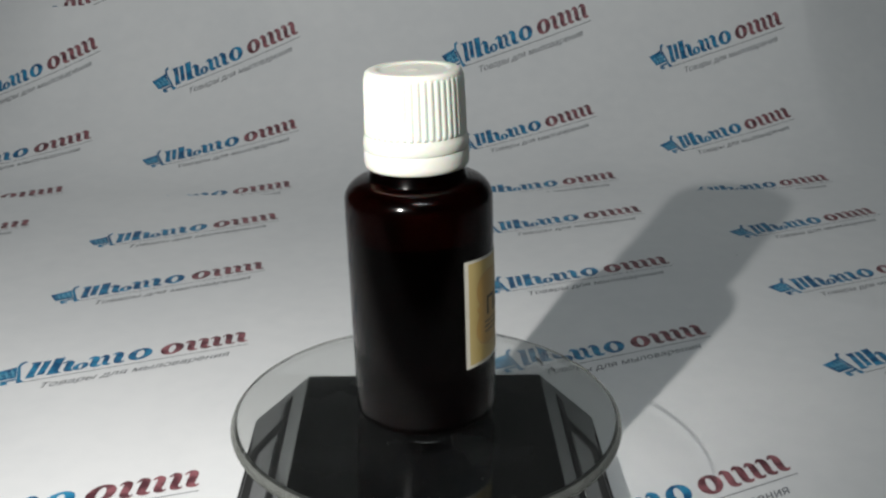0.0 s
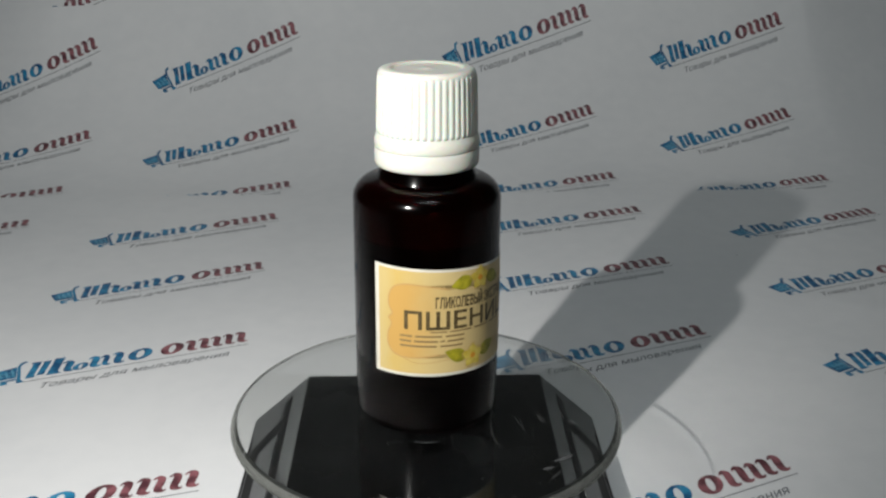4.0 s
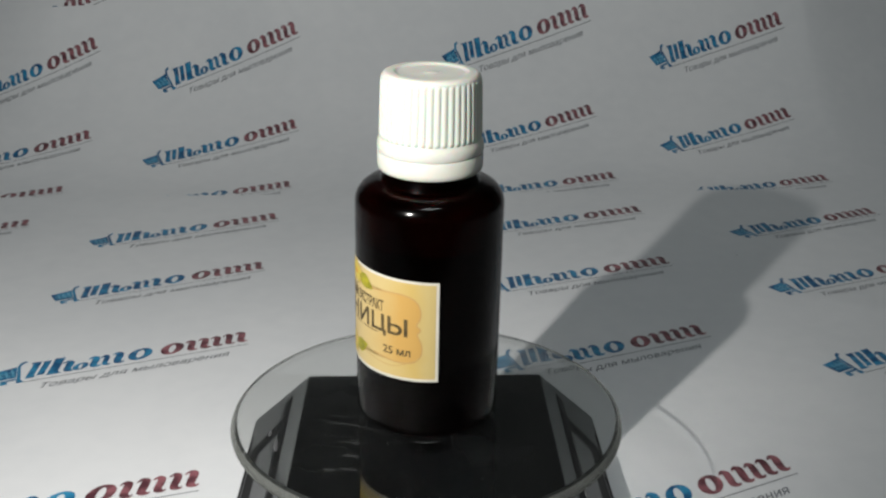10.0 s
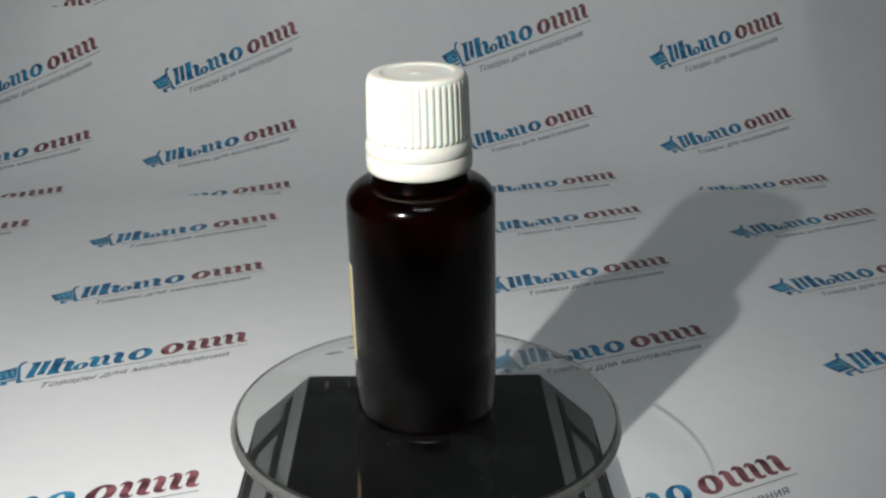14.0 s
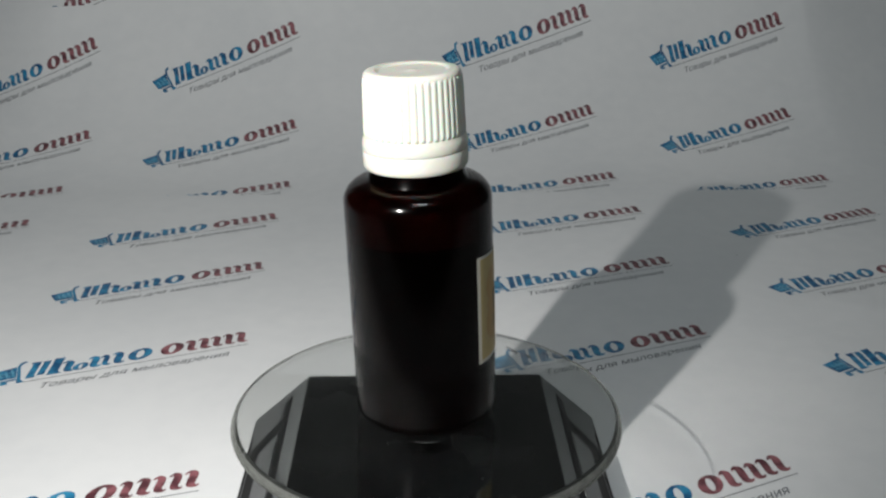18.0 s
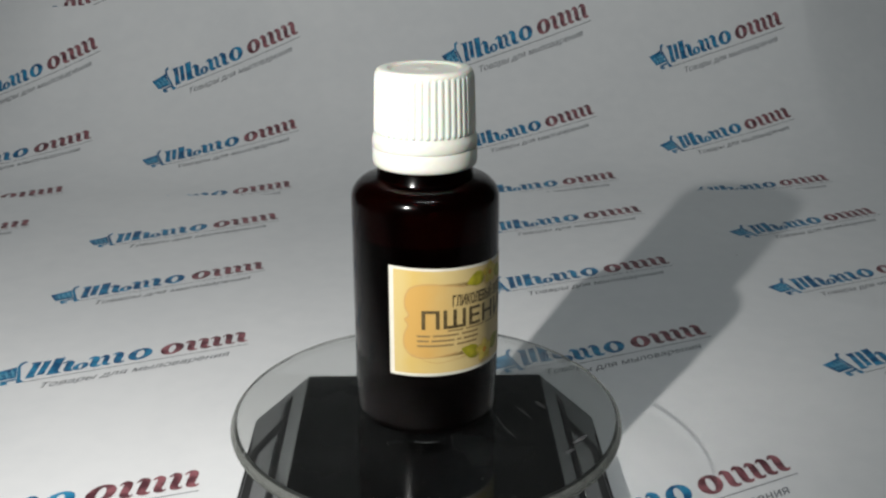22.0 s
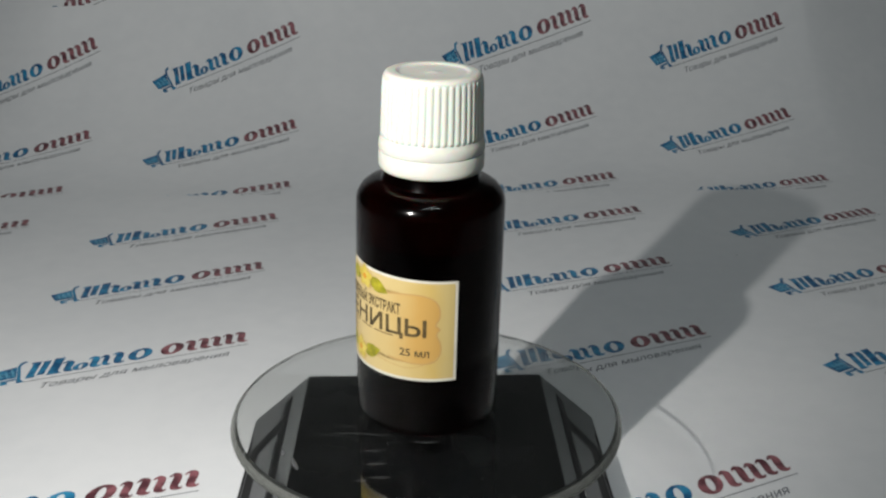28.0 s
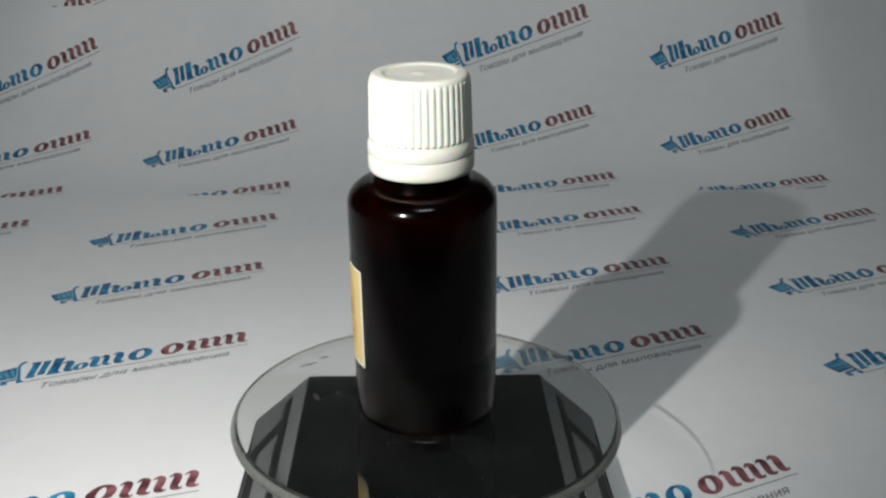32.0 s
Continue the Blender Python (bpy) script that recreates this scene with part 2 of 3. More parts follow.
def stroke(bm, x, w, h, foot=0.0, head=0.0, y0=0.0, n=6):
    """A slanted upright bar with small flared ends."""
    left, right = [], []
    for i in range(n + 1):
        y = y0 + (h - y0) * i / n
        flare = (foot if i == 0 else 0) , (head if i == n else 0)
        left.append((x + SLANT * y - flare[1], y))
        right.append((x + w + SLANT * y + flare[0], y))
    strips(bm, (right, left))


def ring(bm, x, w, h, thick, n=28, y0=0.0):
    cx, cy, rx, ry = x + w / 2, y0 + h / 2, w / 2, h / 2
    outer, inner = [], []
    for i in range(n + 1):
        a = 2 * math.pi * i / n
        ox, oy = cx + rx * math.cos(a), cy + ry * math.sin(a)
        ix, iy = cx + (rx - thick) * math.cos(a), cy + (ry - thick * 0.45) * math.sin(a)
        outer.append((ox + SLANT * oy, oy))
        inner.append((ix + SLANT * iy, iy))
    strips(bm, (outer, inner))


def ribbon(bm, points, widths, n=18):
    """A slanted band along a smooth line, swelling and thinning as it goes."""
    a, b = [], []
    m = len(points) - 1
    pts = []
    for i in range(n + 1):
        t = i / n * m
        k = min(int(t), m - 1)
        f = t - k
        p0, p1, p2, p3 = (Vector(points[max(0, min(m, k + d))]) for d in (-1, 0, 1, 2))
        q = 0.5 * ((2 * p1) + (p2 - p0) * f + (2 * p0 - 5 * p1 + 4 * p2 - p3) * f * f + (3 * p1 - p0 - 3 * p2 + p3) * f ** 3)
        pts.append((q, widths[k] * (1 - f) + widths[k + 1] * f))
    for i, (q, w) in enumerate(pts):
        d = (pts[min(n, i + 1)][0] - pts[max(0, i - 1)][0]).normalized() * (w / 2)
        a.append((q.x + d.y + SLANT * (q.y - d.x), q.y - d.x))
        b.append((q.x - d.y + SLANT * (q.y + d.x), q.y + d.x))
    strips(bm, (a, b))


def hooked(bm, x, w, h):
    """A slanted bar with a small hook at its head and at its foot."""
    ribbon(bm, ((x - 0.9, h - 1.5), (x + 0.1, h - 0.4), (x + w / 2, h - 1.6), (x + w / 2 + 0.1, h / 2), (x + w / 2 + 0.2, 1.4), (x + w + 0.5, 0.5), (x + w + 1.1, 1.2)), (0.5, 1.2, w * 0.95, w, w * 0.9, 1.0, 0.4), 24)


BLUE_STROKES = ((-69.4, 2.2, 10.6, 0.7, 1.0, 0.0), (-66.3, 2.1, 10.3, 0.0, 0.3, 1.0), (-63.2, 3.0, 10.9, 1.3, 0.2, 0.0))
BLUE_RINGS = ((-55.9, 4.6, 4.6, 1.7), (-39.5, 7.6, 7.9, 2.6))
BLUE_BARS = ((-58.8, 2.5, 7.7), (-51.0, 2.5, 7.7), (-47.3, 1.8, 7.5), (-43.8, 2.6, 7.9))
RED_RINGS = ((-29.3, 7.4, 7.9, 2.6),)
RED_BARS = ((-20.7, 2.4, 7.7), (-16.5, 2.5, 7.9), (-12.4, 2.3, 7.7), (-8.4, 2.3, 7.9), (-4.4, 2.5, 7.9))


def one(shape, row):
    bm = bmesh.new()
    shape(bm, *row)
    return bm


def mark_icon():
    """A tapering patch with a slanted post at its wide end and two short feet, with paler lines across it."""
    bm = bmesh.new()
    strips(bm, ([(-79.0, 7.7), (-76.4, 8.2), (-73.6, 8.8), (-71.4, 9.4)], [(-77.8, 1.2), (-75.8, 1.4), (-73.8, 1.6), (-71.8, 1.8)]))
    strips(bm, ([(-71.4, 9.2), (-70.4, 11.8), (-68.8, 12.8)], [(-70.8, 8.2), (-69.6, 10.8), (-68.2, 11.8)]))
    strips(bm, ([(-71.7, -0.6), (-71.5, 3.0), (-71.3, 9.1)], [(-70.6, -0.6), (-70.5, 3.0), (-70.4, 9.4)]))
    strips(bm, ([(-76.4, 0.6), (-73.4, 0.9), (-71.5, 1.1)], [(-76.2, -0.3), (-73.4, -0.1), (-71.5, 0.1)]))
    strips(bm, ([(-76.6, -0.4), (-74.8, -0.2)], [(-76.2, -2.2), (-74.2, -2.0)]))
    strips(bm, ([(-72.1, -0.7), (-70.4, -0.5)], [(-71.7, -2.3), (-69.8, -2.1)]))
    return bm


def mark_weave():
    """The paler lines across the patch."""
    bm = bmesh.new()
    for k in range(3):
        x = -76.4 + 1.8 * k
        strips(bm, ([(x, 2.3), (x - 0.5, 6.4 + 0.5 * k)], [(x + 0.7, 2.3), (x + 0.2, 6.6 + 0.5 * k)]))
    for y in (3.4, 5.4):
        strips(bm, ([(-77.6, y), (-72.2, y + 0.6)], [(-77.6, y - 0.55), (-72.2, y + 0.05)]))
    for v in bm.verts:
        v.co.z = 0.05
    return bm


def mark_rule():
    bm = bmesh.new()
    strips(bm, ([(-70 + 69.4 * i / 24, -2.0) for i in range(25)], [(-70 + 69.4 * i / 24, -2.36) for i in range(25)]))
    return bm


def lettering(body, size, width=None, shear=0.0, bold=0.0, align="LEFT"):
    """A flat mesh of words in the built-in font, in millimetres."""
    curve = bpy.data.curves.new("words", "FONT")
    curve.body, curve.size, curve.shear, curve.align_x, curve.resolution_u = body, size, shear, align, 3
    curve.fill_mode = "NONE"
    ob = bpy.data.objects.new("words", curve)
    scene.collection.objects.link(ob)
    bpy.context.view_layer.update()
    me = bpy.data.meshes.new_from_object(ob.evaluated_get(bpy.context.evaluated_depsgraph_get()))
    bpy.data.objects.remove(ob)
    near = {}
    for e in me.edges:
        a, b = e.vertices
        near.setdefault(a, []).append(b)
        near.setdefault(b, []).append(a)
    loops, seen = [], set()
    for start in sorted(near):
        if start in seen:
            continue
        ringp, here = [], start
        while here is not None:
            seen.add(here)
            ringp.append(me.vertices[here].co.xy)
            here = next((k for k in near[here] if k not in seen), None)
        loops.append(ringp)
    bpy.data.meshes.remove(me)

    def inside(q, p):
        return sum((p[i - 1].y > q.y) != (p[i].y > q.y) and q.x < p[i].x + (p[i - 1].x - p[i].x) * (q.y - p[i].y) / (p[i - 1].y - p[i].y) for i in range(len(p))) % 2 == 1

    def grown(p, by):
        """The outline p moved outwards by a distance."""
        by *= -1 if sum(p[i - 1].x * p[i].y - p[i].x * p[i - 1].y for i in range(len(p))) < 0 else 1
        made = []
        for i, q in enumerate(p):
            a, b = (q - p[i - 1]).normalized(), (p[(i + 1) % len(p)] - q).normalized()
            n = Vector((a.y + b.y, -a.x - b.x))
            made.append(q + n * (by / max(n.dot(n) / 2, 0.5)))
        return made

    # thin level strips between the outlines, where they wind round the letter at all
    loops = [[q for i, q in enumerate(p) if (q - p[i - 1]).length > 1e-5] for p in loops]
    step = size / 90
    sides = []
    for i, p in enumerate(loops):
        hole = any(j != i and all(inside(q, other) for q in p) for j, other in enumerate(loops))
        shape = [(q.x, round(q.y / step)) for q in grown(p, -bold if hole else bold)]
        for (xa, ya), (xb, yb) in zip(shape, shape[1:] + shape[:1]):
            if ya != yb:
                sides.append((xa, ya, xb, yb, 1) if ya < yb else (xb, yb, xa, ya, -1))
    levels = sorted({s[1] for s in sides} | {s[3] for s in sides})
    bm = bmesh.new()
    for low, high in zip(levels, levels[1:]):
        rows = []
        for xa, ya, xb, yb, turn in sides:
            if ya <= low and yb >= high:
                k = (xb - xa) / (yb - ya)
                rows.append((xa + k * ((low + high) / 2 - ya), xa + k * (low - ya), xa + k * (high - ya), turn))
        rows.sort()
        wind, begin = 0, None
        for mid, x_low, x_high, turn in rows:
            if wind == 0:
                begin = (x_low, x_high)
            wind += turn
            if wind == 0:
                bm.faces.new([bm.verts.new((x, y * step, 0)) for x, y in ((begin[0], low), (x_low, low), (x_high, high), (begin[1], high))])
    if width:
        xs = [v.co.x for v in bm.verts]
        k = width / (max(xs) - min(xs))
        x0 = min(xs) if align == "LEFT" else 0.0
        for v in bm.verts:
            v.co.x = (v.co.x - x0) * k
    return bm


def mark_words():
    bm = lettering("Товары для мыловарения", 4.6, 57.6, 0.5, 0.03)
    for v in bm.verts:
        v.co.x += -65.0
        v.co.y += -8.3
    return bm


MARK = [("print_icon", mark_icon(), PRINT_BLUE), ("weave", mark_weave(), PRINT_ICON), ("rule", mark_rule(), PRINT_GREY), ("tagline", mark_words(), PRINT_GREY)]
MARK += [("stroke", one(stroke, row), PRINT_BLUE) for row in BLUE_STROKES] + [("stroke", one(hooked, row), PRINT_BLUE) for row in BLUE_BARS] + [("ring", one(ring, row), PRINT_BLUE) for row in BLUE_RINGS]
MARK += [("stroke", one(hooked, row), PRINT_RED) for row in RED_BARS] + [("ring", one(ring, row), PRINT_RED) for row in RED_RINGS]
MARK_MESH = []
for k, (kind, bm, mat) in enumerate(MARK):
    # inks lie over one another by hundredths of a millimetre
    for vert in bm.verts:
        vert.co.z += 0.006 * (k % 3)
    me = bpy.data.meshes.new(kind)
    bm.to_mesh(me)
    bm.free()
    MARK_MESH.append((kind, me, mat))
MARK_LABEL = {"print_icon": "blue basket-like printed patch", "weave": "paler blue lines across the patch", "rule": "thin grey printed rule", "tagline": "small grey slanted printed words"}
TAIL = Vector((-0.4, 3.4))


def print_mark(paper, place, u, v, angle, size, tall=1.0, cut=None):
    """One printed mark whose last stroke ends at (u, v), turned by angle degrees; bent with its paper."""
    c, s = math.cos(radians(angle)), math.sin(radians(angle))
    for kind, me, mat in MARK_MESH:
        bm = bmesh.new()
        bm.from_mesh(me)
        for vert in bm.verts:
            x, y = (vert.co.x - TAIL.x) * size, (vert.co.y - TAIL.y) * size * tall
            vert.co = Vector((u + (c * x - s * y) * 0.001, v + (s * x + c * y) * 0.001, vert.co.z * 0.001))
        vs = [w.co.y for w in bm.verts]
        k = math.floor(min(vs) / 0.004)
        while max(vs) > 0.2 and k * 0.004 < max(vs):
            bmesh.ops.bisect_plane(bm, geom=bm.verts[:] + bm.edges[:] + bm.faces[:], plane_co=(0, k * 0.004, 0), plane_no=(0, 1, 0))
            k += 1
        if cut:
            bmesh.ops.bisect_plane(bm, geom=bm.verts[:] + bm.edges[:] + bm.faces[:], plane_co=(0, cut, 0), plane_no=(0, 1, 0), clear_outer=True)
        if not bm.faces:
            bm.free()
            continue
        for vert in bm.verts:
            vert.co = place(vert.co.x, vert.co.y, 0.00008 + vert.co.z)
        part(kind, bm, mat, paper, MARK_LABEL.get(kind, "blue printed stroke" if mat is PRINT_BLUE else "dark red printed stroke"))


for u, v, angle, size in ((-0.177, 0.2193, 22.5, 1.0), (-0.0705, 0.2240, 24.4, 1.0), (0.0928, 0.2280, 19.5, 1.000), (0.1981, 0.2219, 22.3, 0.965),
                          (-0.174, 0.1560, 22.5, 1.0), (-0.0671, 0.1648, 23.5, 0.985), (0.0928, 0.1645, 19.8, 1.000), (0.1985, 0.1598, 21.2, 0.975),
                          (-0.0622, 0.0997, 20.7, 0.996), (0.0922, 0.0995, 21.4, 1.000), (0.1972, 0.0972, 22.3, 0.975),
                          (-0.0597, 0.0142, 15.5, 1.0), (0.0952, 0.0158, 24.5, 1.0)):
    print_mark(floor_paper, on_floor_sheet, u, v, angle, size)
for u, v, angle, size in ((-0.1917, 0.3954, 33.0, 1.040), (-0.0806, 0.4048, 29.0, 1.074), (0.0866, 0.4152, 22.9, 1.133), (0.1996, 0.4097, 21.5, 1.053),
                          (-0.1820, 0.3267, 28.3, 1.020), (-0.0752, 0.3343, 26.2, 1.027), (0.0849, 0.3443, 23.5, 1.020), (0.1932, 0.3406, 23.5, 1.021),
                          (-0.1794, 0.2700, 24.0, 1.0), (-0.0711, 0.2737, 22.0, 1.0), (0.0891, 0.2805, 18.0, 1.0), (0.1953, 0.2748, 17.0, 0.96)):
    print_mark(wall_paper, on_wall_sheet, u, v, angle, size, 1.05 if v > 0.38 else 1.0)
print_mark(back_paper, lambda u, v, lift: on_wall_sheet(u, v, lift - 0.0012), -0.188, 0.4315, 28.0, 1.0)

# ---- the table and the room round it ----
tagged(finish("table_top", box(-0.8, -0.55, -0.031, 0.8, 0.65, -0.001, 0.003), WOOD), "dark brown wooden table top under the paper", "table top", kind="structure")
tagged(finish("floor", box(-2.5, -2.5, -0.80, 2.5, 2.5, -0.75), CARPET), "dark plain room floor", "floor", kind="structure")
tagged(finish("ceiling", box(-2.5, -2.5, 1.75, 2.5, 2.5, 1.80), WALL), "dim grey painted ceiling", "ceiling", kind="structure")
for name, lims in (("wall_north", (-2.5, 2.5, -0.75, 2.5, 2.6, 1.75)), ("wall_south", (-2.5, -2.6, -0.75, 2.5, -2.5, 1.75)),
                   ("wall_east", (2.5, -2.6, -0.75, 2.6, 2.6, 1.75)), ("wall_west", (-2.6, -2.6, -0.75, -2.5, 2.6, 1.75))):
    tagged(finish(name, box(*lims), WALL), "plain dim grey painted room wall", "wall", kind="structure")

# ---- the turntable base ----
BASE_TOP = 0.0292
base = tagged(new("turntable_base"), "silver and black plastic turntable base on the printed paper", "turntable")
base.location, base.rotation_euler = (-0.0003, 0, FLOOR_TOP), (0, 0, radians(1.4))
HX, HB, HF = 0.0322, 0.0370, -0.040
EX, EB, EF, EZ = 0.0486, 0.0446, -0.055, 0.0100
Z0 = BASE_TOP - FLOOR_TOP
part("body", hull_solid([(-EX, EF, EZ), (EX, EF, EZ), (EX, EB, EZ), (-EX, EB, EZ)], [(-HX, HF, Z0 - 0.0006), (HX, HF, Z0 - 0.0006), (HX, HB, Z0 - 0.0006), (-HX, HB, Z0 - 0.0006)]), SILVER, base)
part("foot", hull_solid([(-EX + 0.001, EF, 0), (EX - 0.001, EF, 0), (EX - 0.001, EB, 0), (-EX + 0.001, EB, 0)], [(-EX, EF, EZ), (EX, EF, EZ), (EX, EB, EZ), (-EX, EB, EZ)]), SILVER, base)
part("top_panel", box(-HX + 0.0002, HF, Z0 - 0.002, HX - 0.0002, HB, Z0, 0.0004), BLACK_GLOSS, base, "glossy black top panel")


def slope_point(side, s, y, lift=0.0):
    """A point on a sloping flank: s from 0 at the top edge to 1 at the foot."""
    x, z = HX + (EX - HX) * s, Z0 - 0.0006 + (EZ - Z0 + 0.0006) * s
    n = Vector((Z0 - EZ, 0, EX - HX)).normalized()
    return Vector((side * (x + n.x * lift), y, z + n.z * lift))


def slope_bar(side, s0, s1, ya, yb, lift):
    return hull_solid([slope_point(side, s, y, -0.0003) for s, y in ((s0, ya), (s1, ya), (s1, yb), (s0, yb))], [slope_point(side, s, y, lift) for s, y in ((s0, ya), (s1, ya), (s1, yb), (s0, yb))])


for side in (-1, 1):
    part("inner_groove", slope_bar(side, 0.25, 0.36, -0.05, 0.034, 0.0002), BLACK_MATT, base, "black strip along the flank")
    part("outer_groove", slope_bar(side, 0.71, 0.90, -0.05, 0.025, 0.0002), BLACK_MATT, base, "black strip along the flank")
    part("end_groove", slope_bar(side, 0.361, 0.709, 0.018, 0.025, 0.0002), BLACK_MATT, base, "black strip across the flank")
    part("edge_groove", slope_bar(side, 0.945, 0.965, -0.05, 0.034, 0.0002), BLACK_MATT, base, "thin dark line along the lower edge")
    part("flank_panel", slope_bar(side, 0.375, 0.695, -0.05, 0.0175, 0.0004), SILVER, base)
part("hub", lathe([(0, 0), (0.0045, 0), (0.0048, 0.0002), (0.0049, 0.0006), (0.0049, 0.0086), (0.0046, 0.0092), (0, 0.0092)], 48), CLEAR_HUB, base, "small clear plastic hub", 40).location = (0, 0, Z0)

# ---- the glass plate ----
PLATE_Z, PLATE_THICK, PLATE_R = 0.0419, 0.0032, 0.0464
plate = tagged(new("glass_plate"), "round clear glass plate turning on the base", "glass plate")
plate.location = (0, 0, PLATE_Z)
T = PLATE_THICK
disc = part("disc", lathe([(0, -T), (PLATE_R - 0.0007, -T), (PLATE_R, -T + 0.0007), (PLATE_R, -0.0018), (PLATE_R - 0.0003, -0.0010), (PLATE_R - 0.0008, -0.0004), (PLATE_R - 0.0011, -0.0002), (PLATE_R - 0.0015, 0), (0, 0)], 160), PLATE_GLASS, plate, "clear glass disc", 12)
disc.visible_shadow = False
disc.data.materials.append(EDGE_WALL)
disc.data.materials.append(EDGE_DARK_REFLECTION)
for face in disc.data.polygons:
    if abs(face.normal.z) < 0.9:
        face.material_index = 2 if face.normal.z > 0.7 else 1
part("ground_edge", lathe([(PLATE_R + 0.00006, -0.0018), (PLATE_R + 0.00016, -0.0018), (PLATE_R - 0.00014, -0.0009), (PLATE_R - 0.00064, -0.0003), (PLATE_R - 0.00074, -0.0003), (PLATE_R - 0.00024, -0.0009), (PLATE_R + 0.00006, -0.0018)], 160), EDGE_GLASS, plate, "grey ground glass rim", 50)
# sheet added for the plate's faint shadow, since the disc itself casts none
part("tint", lathe([(0, -T - 0.00016), (PLATE_R - 0.0007, -T - 0.00016), (PLATE_R - 0.0007, -T - 0.00008), (0, -T - 0.00008)], 120), TINT_SHEET, plate, "added thin grey sheet that dims the light under the glass")

# ---- the bottle ----
RB = 0.0166
bottle = tagged(new("bottle"), "dark amber medicine bottle with white ribbed cap and yellow label", "bottle")
outer = [(0, -0.0004), (0.0118, -0.0006), (0.0132, -0.0018)] + arc(RB - 0.0030, 0.0012, 0.0030, -84, 0, 10) + [(RB, 0.02), (RB, 0.0506)] + arc(RB - 0.0047, 0.0506, 0.0047, 8, 80, 9) + \
    [(0.0113, 0.0556), (0.0101, 0.0587), (0.0098, 0.066), (0.0074, 0.066)]
inner = [(0.0074, 0.0590), (0.0082, 0.0556), (0.0105, 0.0537), (RB - 0.0032, 0.0520), (RB - 0.0016, 0.0494), (RB - 0.0016, 0.0045), (RB - 0.0034, 0.0024), (0.008, 0.0018), (0, 0.0024)]
part("glass", lathe(outer + inner, 128), AMBER, bottle, "dark amber glass", 34)
part("liquid", lathe([(0, 0.0004), (0.0115, 0.0002), (0.0130, -0.0008)] + arc(RB - 0.0030, 0.0012, 0.0022, -80, 0, 8) + [(RB - 0.0008, 0.0430), (0, 0.0430)], 96), LIQUID, bottle, "nearly black liquid", 50)
part("liquid_film", lathe([(0, 0.0431), (RB - 0.0008, 0.0431), (RB - 0.0008, 0.0498), (RB - 0.0026, 0.0528), (0.0105, 0.0542), (0.0090, 0.0550), (0.0084, 0.0620), (0, 0.0620)], 96), FILM_RED, bottle, "thin dark red film of liquid above the level", 50)

# the cap: tamper band, bead, ribbed skirt, rounded crown with a shallow dish
cap = part("cap", lathe([(0.0088, 0.06245), (0.01145, 0.06245), (0.01162, 0.0629), (0.01162, 0.0640), (0.01142, 0.0649), (0.01108, 0.0655), (0.01066, 0.0782)] + arc(0.0094, 0.0782, 0.00126, 4, 80, 8) +
                    [(0.0088, 0.07945), (0.0082, 0.0795), (0.0078, 0.0794), (0.0075, 0.07918), (0.0070, 0.0791), (0.0020, 0.0791), (0.0013, 0.07915), (0.0008, 0.0793), (0, 0.07935)], 128), CAP_WHITE, bottle, "white plastic screw cap", 60)
part("tamper_band", lathe([(0.0092, 0.0583), (0.0112, 0.0583), (0.01150, 0.0587), (0.01160, 0.0594), (0.01161, 0.0619), (0.01148, 0.06222), (0.0092, 0.06222)], 128), CAP_WHITE, bottle, "white plastic tamper band", 40)
part("bridge", lathe([(0.0092, 0.0620), (0.01130, 0.0620), (0.01130, 0.0627), (0.0092, 0.0627)], 96), CAP_GROOVE_SHADE, bottle)


def rib_mesh():
    """One rounded upright rib of the cap, at x outwards."""
    bm = bmesh.new()
    rings = []
    for z, r, d in ((0.0656, 0.01105, 0.0001), (0.0662, 0.01103, 0.00020), (0.0669, 0.01100, 0.00023), (0.0768, 0.01071, 0.00022), (0.0778, 0.01068, 0.00015), (0.0784, 0.01064, 0.00002)):
        rings.append([bm.verts.new((r - 0.0002 + (d + 0.0002) * k, w, z)) for k, w in ((0, -0.00062), (0.75, -0.00048), (1, -0.00022), (1, 0.00022), (0.75, 0.00048), (0, 0.00062))])
    for a, b in zip(rings, rings[1:]):
        for i in range(5):
            bm.faces.new((a[i], a[i + 1], b[i + 1], b[i]))
    bm.faces.new(rings[0][::-1])
    bm.faces.new(rings[-1])
    bm.normal_update()
    me = bpy.data.meshes.new("rib")
    bm.to_mesh(me)
    bm.free()
    me.materials.append(CAP_WHITE)
    me.shade_smooth()
    return me


RIB = rib_mesh()
RIBS = 46
for i in range(RIBS):
    rib = new("rib", RIB)
    rib.parent = cap
    rib.rotation_euler = (0, 0, 2 * math.pi * i / RIBS - radians(1.8))

# the label wraps round half of the bottle; a runs along it as an angle, height as on the bottle
LA, LB = 0.535, 3.49
R_LABEL = RB + 0.00008


def wrap(x, y, lift=0.0):
    """From the label's own plane (millimetres, x from its left edge over 49.5, y from its lower edge over 25) to the bottle."""
    f = x / 49.5
    a = LA + (LB - LA) * f
    low, high = 0.0139 - 0.0002 * f, 0.0395 - 0.0020 * f
    z = low + (high - low) * y / 25.0
    r = R_LABEL + lift
    return Vector((r * math.sin(a), -r * math.cos(a), z))


def wrapped(name, bm, material, parent, lift, label=""):
    """Bend flat label work, in millimetres, round the bottle."""
    xs = [v.co.x for v in bm.verts]
    k = math.floor(min(xs)) + 1
    while k < max(xs):
        bmesh.ops.bisect_plane(bm, geom=bm.verts[:] + bm.edges[:] + bm.faces[:], plane_co=(k, 0, 0), plane_no=(1, 0, 0))
        k += 1.0
    for v in bm.verts:
        v.co = wrap(v.co.x, v.co.y, lift + v.co.z * 0.001)
    return part(name, bm, material, parent, label)


